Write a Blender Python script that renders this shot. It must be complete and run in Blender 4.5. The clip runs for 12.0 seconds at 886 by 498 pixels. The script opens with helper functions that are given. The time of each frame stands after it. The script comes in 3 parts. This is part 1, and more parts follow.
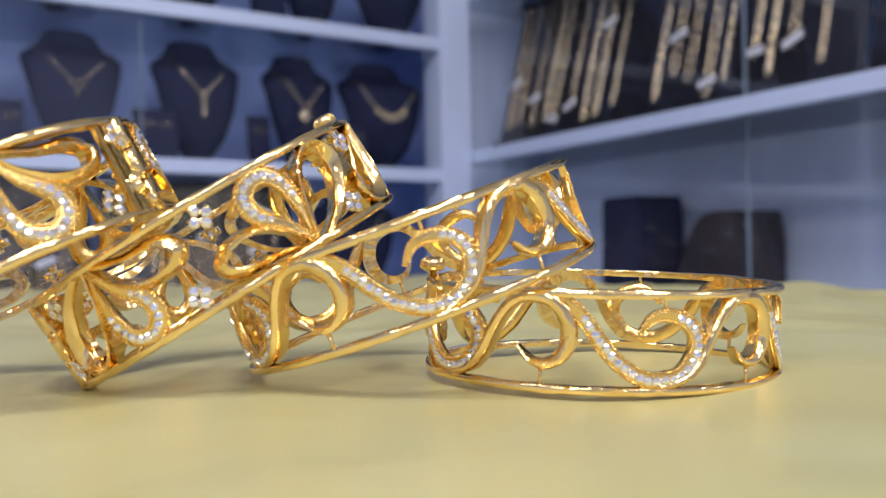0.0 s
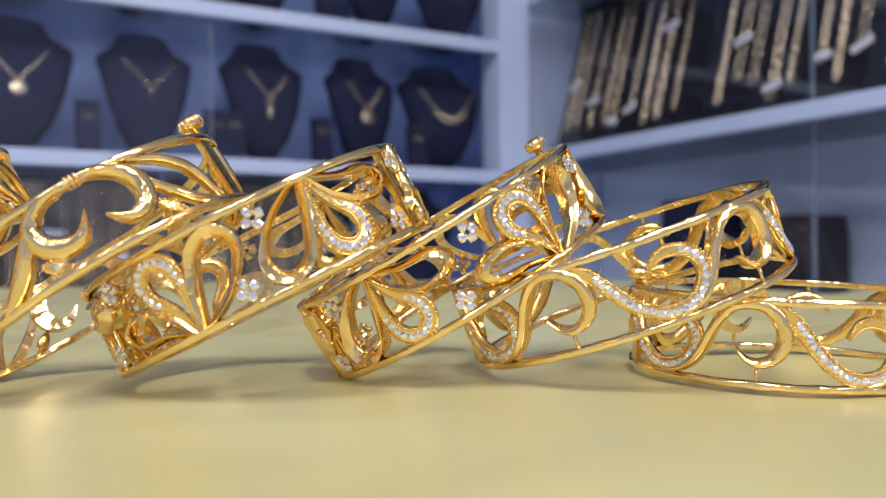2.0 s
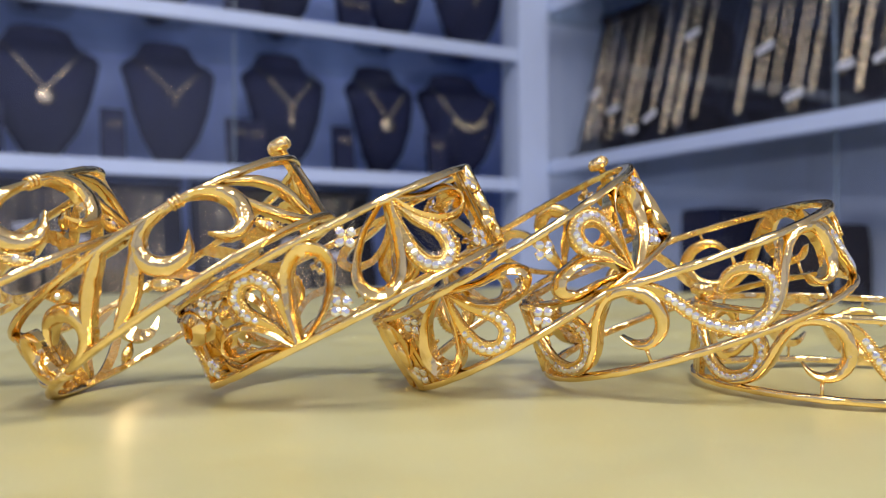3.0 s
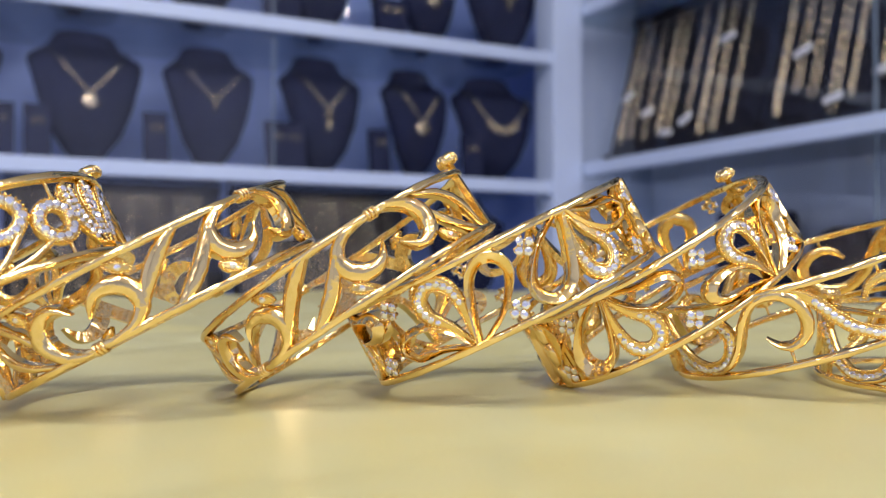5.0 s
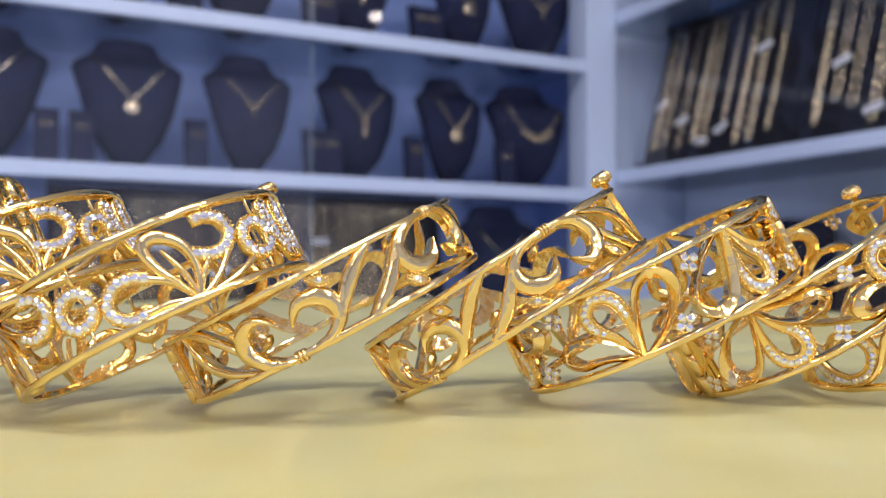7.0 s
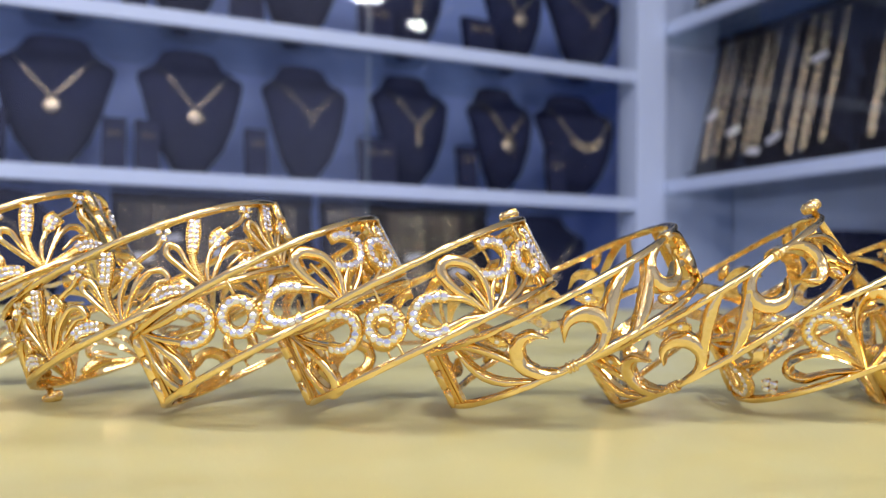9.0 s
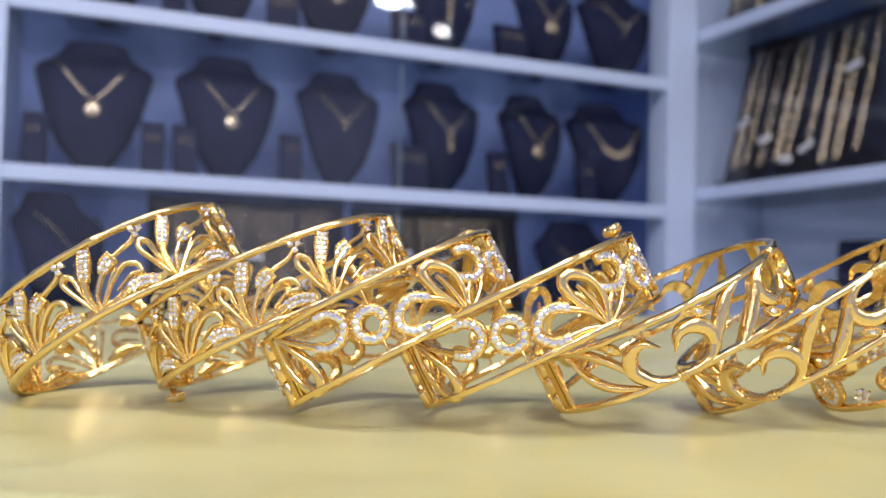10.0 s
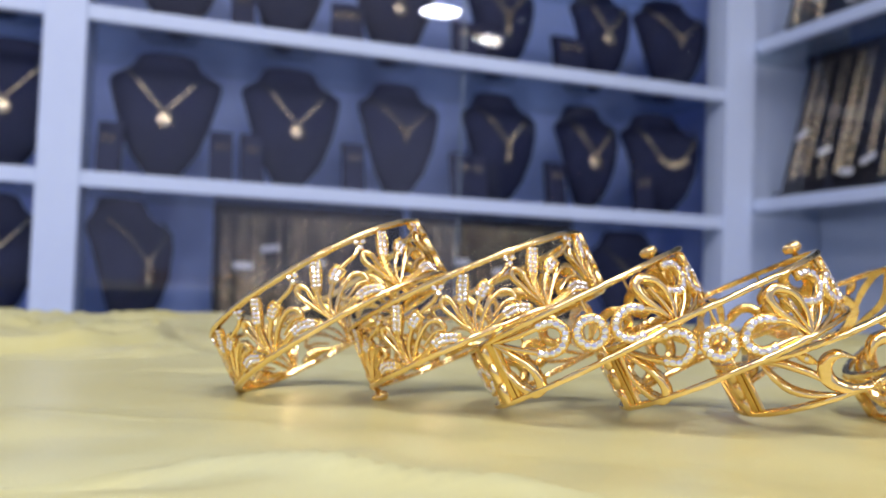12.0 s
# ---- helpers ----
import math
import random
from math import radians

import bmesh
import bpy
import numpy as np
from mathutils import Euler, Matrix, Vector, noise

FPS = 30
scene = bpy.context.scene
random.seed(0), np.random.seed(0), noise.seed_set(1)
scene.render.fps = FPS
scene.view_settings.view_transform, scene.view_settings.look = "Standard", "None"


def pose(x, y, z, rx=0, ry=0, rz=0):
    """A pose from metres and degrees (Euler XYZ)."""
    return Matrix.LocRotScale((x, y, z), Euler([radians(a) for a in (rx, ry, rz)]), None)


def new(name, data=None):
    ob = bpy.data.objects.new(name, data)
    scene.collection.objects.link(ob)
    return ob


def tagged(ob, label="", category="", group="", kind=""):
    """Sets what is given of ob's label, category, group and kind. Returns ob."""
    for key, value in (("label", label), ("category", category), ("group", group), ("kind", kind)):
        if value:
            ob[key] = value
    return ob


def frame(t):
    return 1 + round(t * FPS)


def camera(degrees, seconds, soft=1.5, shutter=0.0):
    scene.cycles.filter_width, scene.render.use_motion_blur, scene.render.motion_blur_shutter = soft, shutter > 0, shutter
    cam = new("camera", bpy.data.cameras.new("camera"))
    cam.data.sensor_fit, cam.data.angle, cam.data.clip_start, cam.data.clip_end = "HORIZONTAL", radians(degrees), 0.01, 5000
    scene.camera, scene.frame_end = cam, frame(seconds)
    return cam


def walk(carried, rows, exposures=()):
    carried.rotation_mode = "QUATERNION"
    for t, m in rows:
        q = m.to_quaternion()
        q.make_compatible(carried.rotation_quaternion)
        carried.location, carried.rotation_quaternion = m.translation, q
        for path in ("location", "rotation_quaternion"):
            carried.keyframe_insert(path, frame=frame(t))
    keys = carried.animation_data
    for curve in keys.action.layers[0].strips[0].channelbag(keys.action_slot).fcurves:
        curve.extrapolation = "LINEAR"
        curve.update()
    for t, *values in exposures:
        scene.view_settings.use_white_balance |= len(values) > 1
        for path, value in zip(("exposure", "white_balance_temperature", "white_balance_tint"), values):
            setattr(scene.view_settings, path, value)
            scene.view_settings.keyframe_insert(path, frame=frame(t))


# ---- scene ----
cam = camera(54.92, 12.0, soft=1.0)
cam.data.dof.use_dof = True
cam.data.dof.focus_distance = 0.165
cam.data.dof.aperture_fstop = 19.0
# seconds, eye in metres, pitch from straight down, roll, yaw in degrees
PATH = [
    (0, 0.01242, 0.01521, 0.02058, 90.353, -1.089, -31.764),
    (0.5, 0.00201, 0.01555, 0.02078, 90.252, -0.990, -31.570),
    (1, -0.00784, 0.01557, 0.02319, 90.294, -0.621, -31.233),
    (1.5, -0.01784, 0.01570, 0.02213, 90.262, -0.532, -29.497),
    (2, -0.02722, 0.01611, 0.02307, 90.339, -0.419, -29.130),
    (2.5, -0.03352, 0.01683, 0.02388, 90.639, -0.269, -28.795),
    (3, -0.04068, 0.01628, 0.02505, 90.774, -0.204, -28.248),
    (3.2, -0.04404, 0.01488, 0.02585, 90.752, -0.183, -27.772),
    (5, -0.07075, 0.01808, 0.02613, 90.868, -0.095, -26.913),
    (5.5, -0.07890, 0.01883, 0.02702, 91.109, 0.037, -26.578),
    (6, -0.08554, 0.01983, 0.02677, 91.133, 0.040, -26.831),
    (6.5, -0.09282, 0.02408, 0.02596, 91.039, 0.104, -26.361),
    (7, -0.10012, 0.02334, 0.02765, 91.265, 0.312, -25.675),
    (7.2, -0.10375, 0.02432, 0.02704, 91.402, 0.341, -25.548),
    (8.8, -0.14332, 0.02615, 0.03019, 91.573, 0.671, -24.400),
    (9, -0.14887, 0.02573, 0.02992, 91.669, 0.790, -23.850),
    (9.5, -0.15988, 0.02531, 0.03037, 91.804, 0.976, -23.210),
    (10, -0.17217, 0.02437, 0.03100, 91.944, 1.369, -22.560),
    (10.5, -0.18262, 0.02339, 0.03045, 91.966, 1.395, -21.764),
    (11, -0.19747, 0.02458, 0.03062, 92.020, 1.587, -21.144),
    (11.5, -0.20867, 0.02342, 0.03130, 92.188, 1.726, -20.157),
    (12, -0.21644, 0.02206, 0.03070, 92.393, 1.995, -20.143),
]
EXPOSURES = [(0, -0.13), (3, -0.12), (5, -0.02), (12, 0.0)]


def carried_pose(x, y, z, down, roll, yaw):
    return pose(x, y, z, down, 0, yaw) @ pose(0, 0, 0, 0, 0, roll)


walk(cam, [(row[0], carried_pose(*row[1:])) for row in PATH], EXPOSURES)

# ---- light ----
world = bpy.data.worlds.new("world")
scene.world = world
world.use_nodes = True
world.node_tree.nodes["Background"].inputs[0].default_value = (0.5, 0.6, 0.8, 1)
world.node_tree.nodes["Background"].inputs[1].default_value = 0.05
CEILING = 1.7
# x, y, diameter: two mirrored spots, six unseen broad panels added to soften shadows
LAMPS = [(1.5, -2.07, 0.25), (2.03, -2.48, 0.25), (0.35, -1.0, 0.5), (-0.75, -0.9, 0.5), (-0.25, -0.35, 0.5), (-1.5, -0.4, 0.5), (-1.7, -2.1, 0.5), (0.1, -2.1, 0.5)]
LAMP_POWER = 14.2

# ---- materials ----


def material(name, colour, rough=0.5, metal=0.0, spec=0.5, vary=0.12, scale=40.0, bump=0.0, bump_scale=400.0, rough_vary=0.1, coat=0.0, sheen=0.0, other=None):
    """A principled surface with variation of colour and gloss at two scales and a fine relief."""
    m = bpy.data.materials.new(name)
    m.use_nodes = True
    nodes, links = m.node_tree.nodes, m.node_tree.links
    p = nodes["Principled BSDF"]
    p.inputs["Roughness"].default_value, p.inputs["Metallic"].default_value = rough, metal
    p.inputs["Specular IOR Level"].default_value = spec
    p.inputs["Coat Weight"].default_value = coat
    p.inputs["Sheen Weight"].default_value = sheen
    place = nodes.new("ShaderNodeTexCoord")
    big, fine = nodes.new("ShaderNodeTexNoise"), nodes.new("ShaderNodeTexNoise")
    big.inputs["Scale"].default_value, fine.inputs["Scale"].default_value = scale, scale * 9
    big.inputs["Detail"].default_value = fine.inputs["Detail"].default_value = 4
    both = nodes.new("ShaderNodeMath")
    both.operation = "MULTIPLY_ADD"
    both.inputs[1].default_value = 0.4
    for n in (big, fine):
        links.new(place.outputs["Object"], n.inputs["Vector"])
    links.new(fine.outputs["Fac"], both.inputs[0])
    links.new(big.outputs["Fac"], both.inputs[2])
    ramp = nodes.new("ShaderNodeValToRGB")
    ramp.color_ramp.elements[0].position, ramp.color_ramp.elements[1].position = 0.35, 1.05
    ramp.color_ramp.elements[0].color = (*[c * (1 - vary) for c in colour], 1)
    ramp.color_ramp.elements[1].color = (*[min(1, c * (1 + vary)) for c in (other or colour)], 1)
    links.new(both.outputs[0], ramp.inputs[0])
    links.new(ramp.outputs[0], p.inputs["Base Color"])
    span = nodes.new("ShaderNodeMapRange")
    span.inputs["To Min"].default_value, span.inputs["To Max"].default_value = max(0.02, rough * (1 - rough_vary)), rough * (1 + rough_vary)
    links.new(both.outputs[0], span.inputs["Value"])
    links.new(span.outputs[0], p.inputs["Roughness"])
    if bump:
        grain = nodes.new("ShaderNodeTexNoise")
        grain.inputs["Scale"].default_value, grain.inputs["Detail"].default_value = bump_scale, 3
        links.new(place.outputs["Object"], grain.inputs["Vector"])
        relief = nodes.new("ShaderNodeBump")
        relief.inputs["Strength"].default_value, relief.inputs["Distance"].default_value = bump, 0.3 / bump_scale
        links.new(grain.outputs["Fac"], relief.inputs["Height"])
        links.new(relief.outputs[0], p.inputs["Normal"])
    return m


GOLD = material("polished_gold", (0.97, 0.70, 0.30), 0.10, 1.0, vary=0.06, scale=150, bump=0.22, bump_scale=420, rough_vary=0.4)
GOLD_RIM = material("hammered_gold", (0.97, 0.705, 0.305), 0.095, 1.0, vary=0.06, scale=120, bump=0.25, bump_scale=600, rough_vary=0.4)
GOLD_CAST = material("cast_gold", (0.95, 0.645, 0.215), 0.16, 1.0, vary=0.10, scale=200, bump=0.4, bump_scale=1200, rough_vary=0.3)
GOLD_CHAIN = material("chain_gold", (0.70, 0.57, 0.38), 0.2, 1.0, vary=0.2, scale=90, bump=0.6, bump_scale=500)
STONE = material("white_zircon", (0.96, 0.94, 1.0), 0.02, 0.88, 1.0, vary=0.10, scale=900, coat=0.6)
# golden and paler patches in the colour imitate glow off the gold and sheen
CLOTH = material("yellow_satin", (0.57, 0.50, 0.18), 0.30, 0.0, 0.65, vary=0.05, other=(0.525, 0.51, 0.265), scale=11, bump=0.22, bump_scale=1800, rough_vary=0.25)
WHITE = material("white_laminate", (0.69, 0.79, 1.0), 0.35, 0.0, 0.5, vary=0.04, scale=6, bump=0.05)
BACK = material("pale_blue_panel", (0.35, 0.47, 0.86), 0.45, 0.0, 0.5, vary=0.08, scale=4)
VELVET = material("navy_velvet", (0.018, 0.023, 0.058), 0.8, 0.0, 0.25, vary=0.3, scale=18, bump=0.2, bump_scale=900)
BLACK = material("black_velvet", (0.012, 0.012, 0.018), 0.7, 0.0, 0.3, vary=0.3, scale=30, bump=0.2, bump_scale=900)
# colour of the block that imitates a chair mirrored in the glass
BROWN = material("dark_brown_reflection", (0.035, 0.026, 0.026), 0.5, vary=0.2, scale=25, bump=0.2)
PAPER = material("white_paper", (0.80, 0.80, 0.82), 0.6, vary=0.04, scale=50)
WALL = material("lavender_wall_paint", (0.53, 0.58, 0.76), 0.7, vary=0.08, scale=2, bump=0.1, bump_scale=200)
PLASTER = material("white_ceiling_paint", (0.84, 0.84, 0.84), 0.7, vary=0.03, scale=2, bump=0.1, bump_scale=200)
# whiter than the laminate, to brighten the low bay the trays shade
FILL_WHITE = material("brightened_white_panel", (0.78, 0.85, 0.98), 0.25, vary=0.04, scale=5)
FLOOR = material("floor_tile", (0.55, 0.52, 0.50), 0.25, vary=0.12, scale=2)


def glass_material(name, tint, base):
    m = bpy.data.materials.new(name)
    m.use_nodes = True
    nodes, links = m.node_tree.nodes, m.node_tree.links
    out = nodes["Material Output"]
    nodes.remove(nodes["Principled BSDF"])
    clear, gloss = nodes.new("ShaderNodeBsdfTransparent"), nodes.new("ShaderNodeBsdfGlossy")
    clear.inputs[0].default_value, gloss.inputs["Roughness"].default_value = (*tint, 1), 0.02
    edge, mix = nodes.new("ShaderNodeLayerWeight"), nodes.new("ShaderNodeMixShader")
    steep, gain = nodes.new("ShaderNodeMath"), nodes.new("ShaderNodeMath")
    steep.operation, gain.operation = "POWER", "MULTIPLY_ADD"
    steep.inputs[1].default_value, gain.inputs[1].default_value, gain.inputs[2].default_value = 5.0, 0.9, base
    links.new(edge.outputs["Facing"], steep.inputs[0])
    links.new(steep.outputs[0], gain.inputs[0])
    links.new(gain.outputs[0], mix.inputs[0])
    links.new(clear.outputs[0], mix.inputs[1])
    links.new(gloss.outputs[0], mix.inputs[2])
    links.new(mix.outputs[0], out.inputs[0])
    return m


GLASS = glass_material("cabinet_glass", (0.95, 0.96, 0.98), 0.07)
# weaker gloss thins the mirrored haze over the right-hand doors
GLASS_WEAK = glass_material("weak_reflection_glass", (0.96, 0.97, 0.98), 0.025)
GLASS_SIDE = glass_material("side_cabinet_glass", (0.97, 0.98, 0.99), 0.07)
GLASS_SHELF = glass_material("shelf_glass", (0.78, 0.84, 0.88), 0.08)
GLASS_EDGE = material("glass_edge", (0.25, 0.32, 0.38), 0.2, 0.0, 0.8, vary=0.05)


# ---- mesh helpers ----


def mesh_of(name, verts, faces, mat, smooth=True, crisp=0):
    me = bpy.data.meshes.new(name)
    me.from_pydata([tuple(v) for v in verts], [], faces)
    me.materials.append(mat)
    if smooth:
        me.shade_smooth()
        if crisp:
            me.set_sharp_from_angle(angle=radians(crisp))
    me.update()
    return me


def part(name, me, parent, label=""):
    ob = new(name, me or bpy.data.meshes.new(name))
    ob.parent = parent
    return tagged(ob, label)


def thing(name, label, category, m=None, group="", kind=""):
    ob = new(name)
    ob.empty_display_size = 0.01
    if m is not None:
        ob.matrix_basis = m
    return tagged(ob, label, category, group, kind)


class Heap:
    """Vertices and faces of one mesh."""

    def __init__(self):
        self.v, self.f = [], []

    def add(self, verts, faces):
        n = len(self.v)
        self.v += [tuple(p) for p in verts]
        self.f += [tuple(i + n for i in q) for q in faces]
        return self

    def box(self, x0, x1, y0, y1, z0, z1, bevel=0.0):
        bm = bmesh.new()
        bmesh.ops.create_cube(bm, size=1, matrix=Matrix.Translation(((x0 + x1) / 2, (y0 + y1) / 2, (z0 + z1) / 2)) @ Matrix.Diagonal((x1 - x0, y1 - y0, z1 - z0, 1)))
        if bevel:
            bmesh.ops.bevel(bm, geom=bm.edges[:], offset=bevel, segments=2, affect="EDGES", profile=0.5)
        bm.verts.index_update()
        self.add([v.co for v in bm.verts], [[v.index for v in f.verts] for f in bm.faces])
        bm.free()
        return self

    def rings(self, loops, closed=False, caps=True):
        n, k = len(self.v), len(loops[0])
        for ring in loops:
            self.v += [tuple(p) for p in ring]
        last = len(loops)
        for i in range(last if closed else last - 1):
            a, b = n + i * k, n + ((i + 1) % last) * k
            self.f += [(a + j, a + (j + 1) % k, b + (j + 1) % k, b + j) for j in range(k)]
        if caps and not closed:
            self.f += [tuple(n + j for j in reversed(range(k))), tuple(n + (last - 1) * k + j for j in range(k))]
        return self

    def tube(self, points, radius, sides=8, closed=False):
        """A round tube along points; radius: a number or one a point."""
        pts = [Vector(p) for p in points]
        n = len(pts)
        rad = radius if isinstance(radius, (list, tuple)) else [radius] * n
        loops, side = [], None
        for i, p in enumerate(pts):
            d = pts[(i + 1) % n if closed else min(i + 1, n - 1)] - pts[(i - 1) % n if closed else max(i - 1, 0)]
            d.normalize()
            if side is None:
                side = d.orthogonal()
            side = (side - d * side.dot(d)).normalized()
            up = d.cross(side)
            loops.append([p + (side * math.cos(w) + up * math.sin(w)) * rad[i] for w in [math.tau * j / sides for j in range(sides)]])
        return self.rings(loops, closed)

    def lathe(self, profile, at, axis=(0, 0, 1), sides=16, caps=True):
        """profile: (radius, height) along axis from the point at."""
        axis = Vector(axis).normalized()
        u = axis.orthogonal().normalized()
        w = axis.cross(u)
        at = Vector(at)
        return self.rings([[at + axis * h + (u * math.cos(math.tau * j / sides) + w * math.sin(math.tau * j / sides)) * r for j in range(sides)] for r, h in profile], caps=caps)

    def mesh(self, name, mat, smooth=True, crisp=0):
        return mesh_of(name, self.v, self.f, mat, smooth, crisp)


def spline(points, n):
    """n points along a Catmull-Rom curve through points (tuples of any length)."""
    p = np.array(points, float)
    p = np.vstack([2 * p[0] - p[1], p, 2 * p[-1] - p[-2]])
    out = []
    segs = len(p) - 3
    for t in np.linspace(0, segs - 1e-6, n):
        i = int(t)
        u = t - i
        a, b, c, d = p[i:i + 4]
        out.append(0.5 * (2 * b + (c - a) * u + (2 * a - 5 * b + 4 * c - d) * u * u + (3 * b - a - 3 * c + d) * u ** 3))
    return np.array(out)


MM = 0.001

# ---- bangles ----


class Band:
    """The oval band of a bangle: s along its outside in mm from the middle of its front, v up in mm."""

    def __init__(self, a, b, h):
        self.a, self.b, self.h = a, b, h
        turn = np.linspace(-1.5 * np.pi, 0.5 * np.pi, 4001)
        x, y = a * np.cos(turn), b * np.sin(turn)
        s = np.concatenate([[0], np.cumsum(np.hypot(np.diff(x), np.diff(y)))])
        self.turn, self.s, self.round = turn, s - s[-1] / 2, s[-1]

    def frame_at(self, s):
        s = (s + self.round / 2) % self.round - self.round / 2
        w = float(np.interp(s, self.s, self.turn))
        p = Vector((self.a * math.cos(w), self.b * math.sin(w), 0))
        n = Vector((math.cos(w) / self.a, math.sin(w) / self.b, 0)).normalized()
        return p, n, Vector((-n.y, n.x, 0))

    def at(self, s, v, out=0.0):
        p, n, t = self.frame_at(s)
        return (p + n * out + Vector((0, 0, v))) * MM


# cross-section of a strap: flat sloping face, bevelled edges, upright walls
FLAT = [(-0.94, -0.85), (-1, -0.12), (-0.84, 0.06), (0.30, 0.42), (0.66, 0.54), (0.88, 0.50), (1, 0.30), (0.94, -0.85)]


def stroke(band, heap, points, widths, thick=1.3, n=None, dome=1.0, shift=0.0):
    """A domed ribbon that follows (s, v) points on the band; widths in mm, one a point."""
    n = n or max(12, 6 * len(points))
    ws = widths if isinstance(widths, (list, tuple)) else [widths] * len(points)
    run = spline([(s, v, w) for (s, v), w in zip(points, ws)], n)
    loops = []
    for i, (s, v, w) in enumerate(run):
        e, c = run[min(i + 1, n - 1)], run[max(i - 1, 0)]
        ds, dv = e[0] - c[0], e[1] - c[1]
        m = math.hypot(ds, dv) or 1
        p, nn, t = band.frame_at(s)
        p = p + Vector((0, 0, v))
        across = t * (-dv / m) + Vector((0, 0, ds / m))
        half, th = max(w * 1.1, 0.25) / 2, thick * min(1, 0.35 + w / 2.2)
        shape = FLAT if dome < 0.5 else [(-0.92, -0.75), (-1, -0.1), (-0.93, 0.16), (-0.72, 0.38), (-0.4, 0.5), (0, 0.56 * dome), (0.4, 0.5), (0.72, 0.38), (0.93, 0.16), (1, -0.1), (0.92, -0.75)]
        worn = [1 + 0.10 * noise.noise(Vector((s * 0.8, v * 0.8 + 30, j * 0.9))) for j in range(len(shape))]
        loops.append([(p + across * (half * x * g) + nn * (th * y * g + shift)) * MM for (x, y), g in zip(shape, worn)])
    heap.rings(loops)
    return run


def gem_mesh():
    """A small round brilliant, 1 mm across, table up."""
    h = Heap()
    h.rings([[(r * math.cos(math.tau * (j + o) / 8), r * math.sin(math.tau * (j + o) / 8), z) for j in range(8)] for r, z, o in ((0.12, -0.35, 0), (0.5, -0.02, 0), (0.5, 0.02, 0), (0.40, 0.20, 0.5), (0.22, 0.30, 0))])
    return h.mesh("stone", STONE, smooth=False)


GEM = gem_mesh()
ICO = bmesh.new()
bmesh.ops.create_icosphere(ICO, subdivisions=1, radius=1)
ICO.verts.index_update()
BEAD_V, BEAD_F = [v.co.copy() for v in ICO.verts], [[v.index for v in f.verts] for f in ICO.faces]
ICO.free()


def bead(heap, at, r):
    heap.add([at + v * r for v in BEAD_V], BEAD_F)


def set_stone(band, parent, s, v, size, out):
    p, n, t = band.frame_at(s)
    up = Vector((0, 0, 1))
    ob = part("stone", GEM, parent)
    turn = Matrix((t, up, n)).transposed().to_4x4()
    ob.matrix_basis = Matrix.Translation(band.at(s, v, out)) @ turn @ pose(0, 0, 0, random.uniform(-24, 24), random.uniform(-24, 24), random.uniform(0, 90)) @ Matrix.Scale(size * MM, 4)
    return ob


def plain(band, root, name, points, widths, thick=1.4, label="", n=None, dome=1.0):
    h = Heap()
    stroke(band, h, points, widths, thick, n, dome)
    return part(name, h.mesh(name, GOLD, crisp=38), root, label)


def pave(band, root, name, points, width=2.1, stones=(0.0, 1.0), size=1.5, gap=1.38, thick=1.2, rows=1, fill=0.68, label="gold strip set with white stones between beaded edges"):
    """A strip with a row of stones and beaded edges. stones: the stretch of its length that is set; widths may vary."""
    h = Heap()
    ws = width if isinstance(width, (list, tuple)) else [width] * len(points)
    run = stroke(band, h, points, ws, thick, 8 * len(points), 0.6)
    ob = part(name, None, root, label)
    length = np.concatenate([[0], np.cumsum(np.hypot(np.diff(run[:, 0]), np.diff(run[:, 1])))])
    total = length[-1]

    def along(d):
        s, v, w = [float(np.interp(d, length, run[:, k])) for k in range(3)]
        e = min(d + 0.1, total)
        c = e - 0.2
        ds, dv = [float(np.interp(e, length, run[:, k]) - np.interp(c, length, run[:, k])) for k in range(2)]
        m = math.hypot(ds, dv) or 1
        return s, v, w, -dv / m, ds / m

    d = 0.2
    while d < total - 0.1:
        s, v, w, x, y = along(d)
        for side in (-1, 1):
            bead(h, band.at(s + side * x * w * 0.47, v + side * y * w * 0.47, 0.42 * thick), (0.31 if fill < 0.78 else 0.22) * MM)
        d += 0.62
    ob.data = h.mesh(name, GOLD_CAST)
    d = total * stones[0] + gap / 2
    while d < total * stones[1] - gap / 3:
        s, v, w, x, y = along(d)
        for r in range(rows):
            o = (r - (rows - 1) / 2) * size * 1.02
            set_stone(band, ob, s + x * o, v + y * o, min(size, w * fill) if rows == 1 else size, 0.42 * thick)
        d += gap
    return ob


def cluster(band, root, s, v, count=4, size=1.85, label="cluster of white stones in claw settings"):
    h = Heap()
    ob = part("stone_floret", None, root, label)
    reach = 0.66 * size
    spots = [(reach * math.cos(math.tau * k / count + 0.25), reach * math.sin(math.tau * k / count + 0.25)) for k in range(count)] if count > 1 else [(0, 0)]
    for x, y in spots:
        p, n, t = band.frame_at(s + x)
        h.lathe([(0.35 * MM, -0.9 * MM), (0.45 * MM, 0), (0.72 * MM, 0.55 * MM), (0.60 * MM, 0.6 * MM)], band.at(s + x, v + y), n, 10)
        for k in range(4):
            w = math.tau * (k + 0.5) / 4
            bead(h, band.at(s + x + 0.46 * size * math.cos(w), v + y + 0.46 * size * math.sin(w), 0.75), 0.24 * MM)
        set_stone(band, ob, s + x, v + y, size, 0.62)
    ob.data = h.mesh("stone_floret", GOLD_CAST)
    return ob


def stub(band, root, s, v0, v1):
    h = Heap()
    h.tube([band.at(s, v0), band.at(s, (v0 + v1) / 2), band.at(s, v1)], [0.42 * MM, 0.3 * MM, 0.45 * MM], 8)
    return part("link_pin", h.mesh("link_pin", GOLD), root)


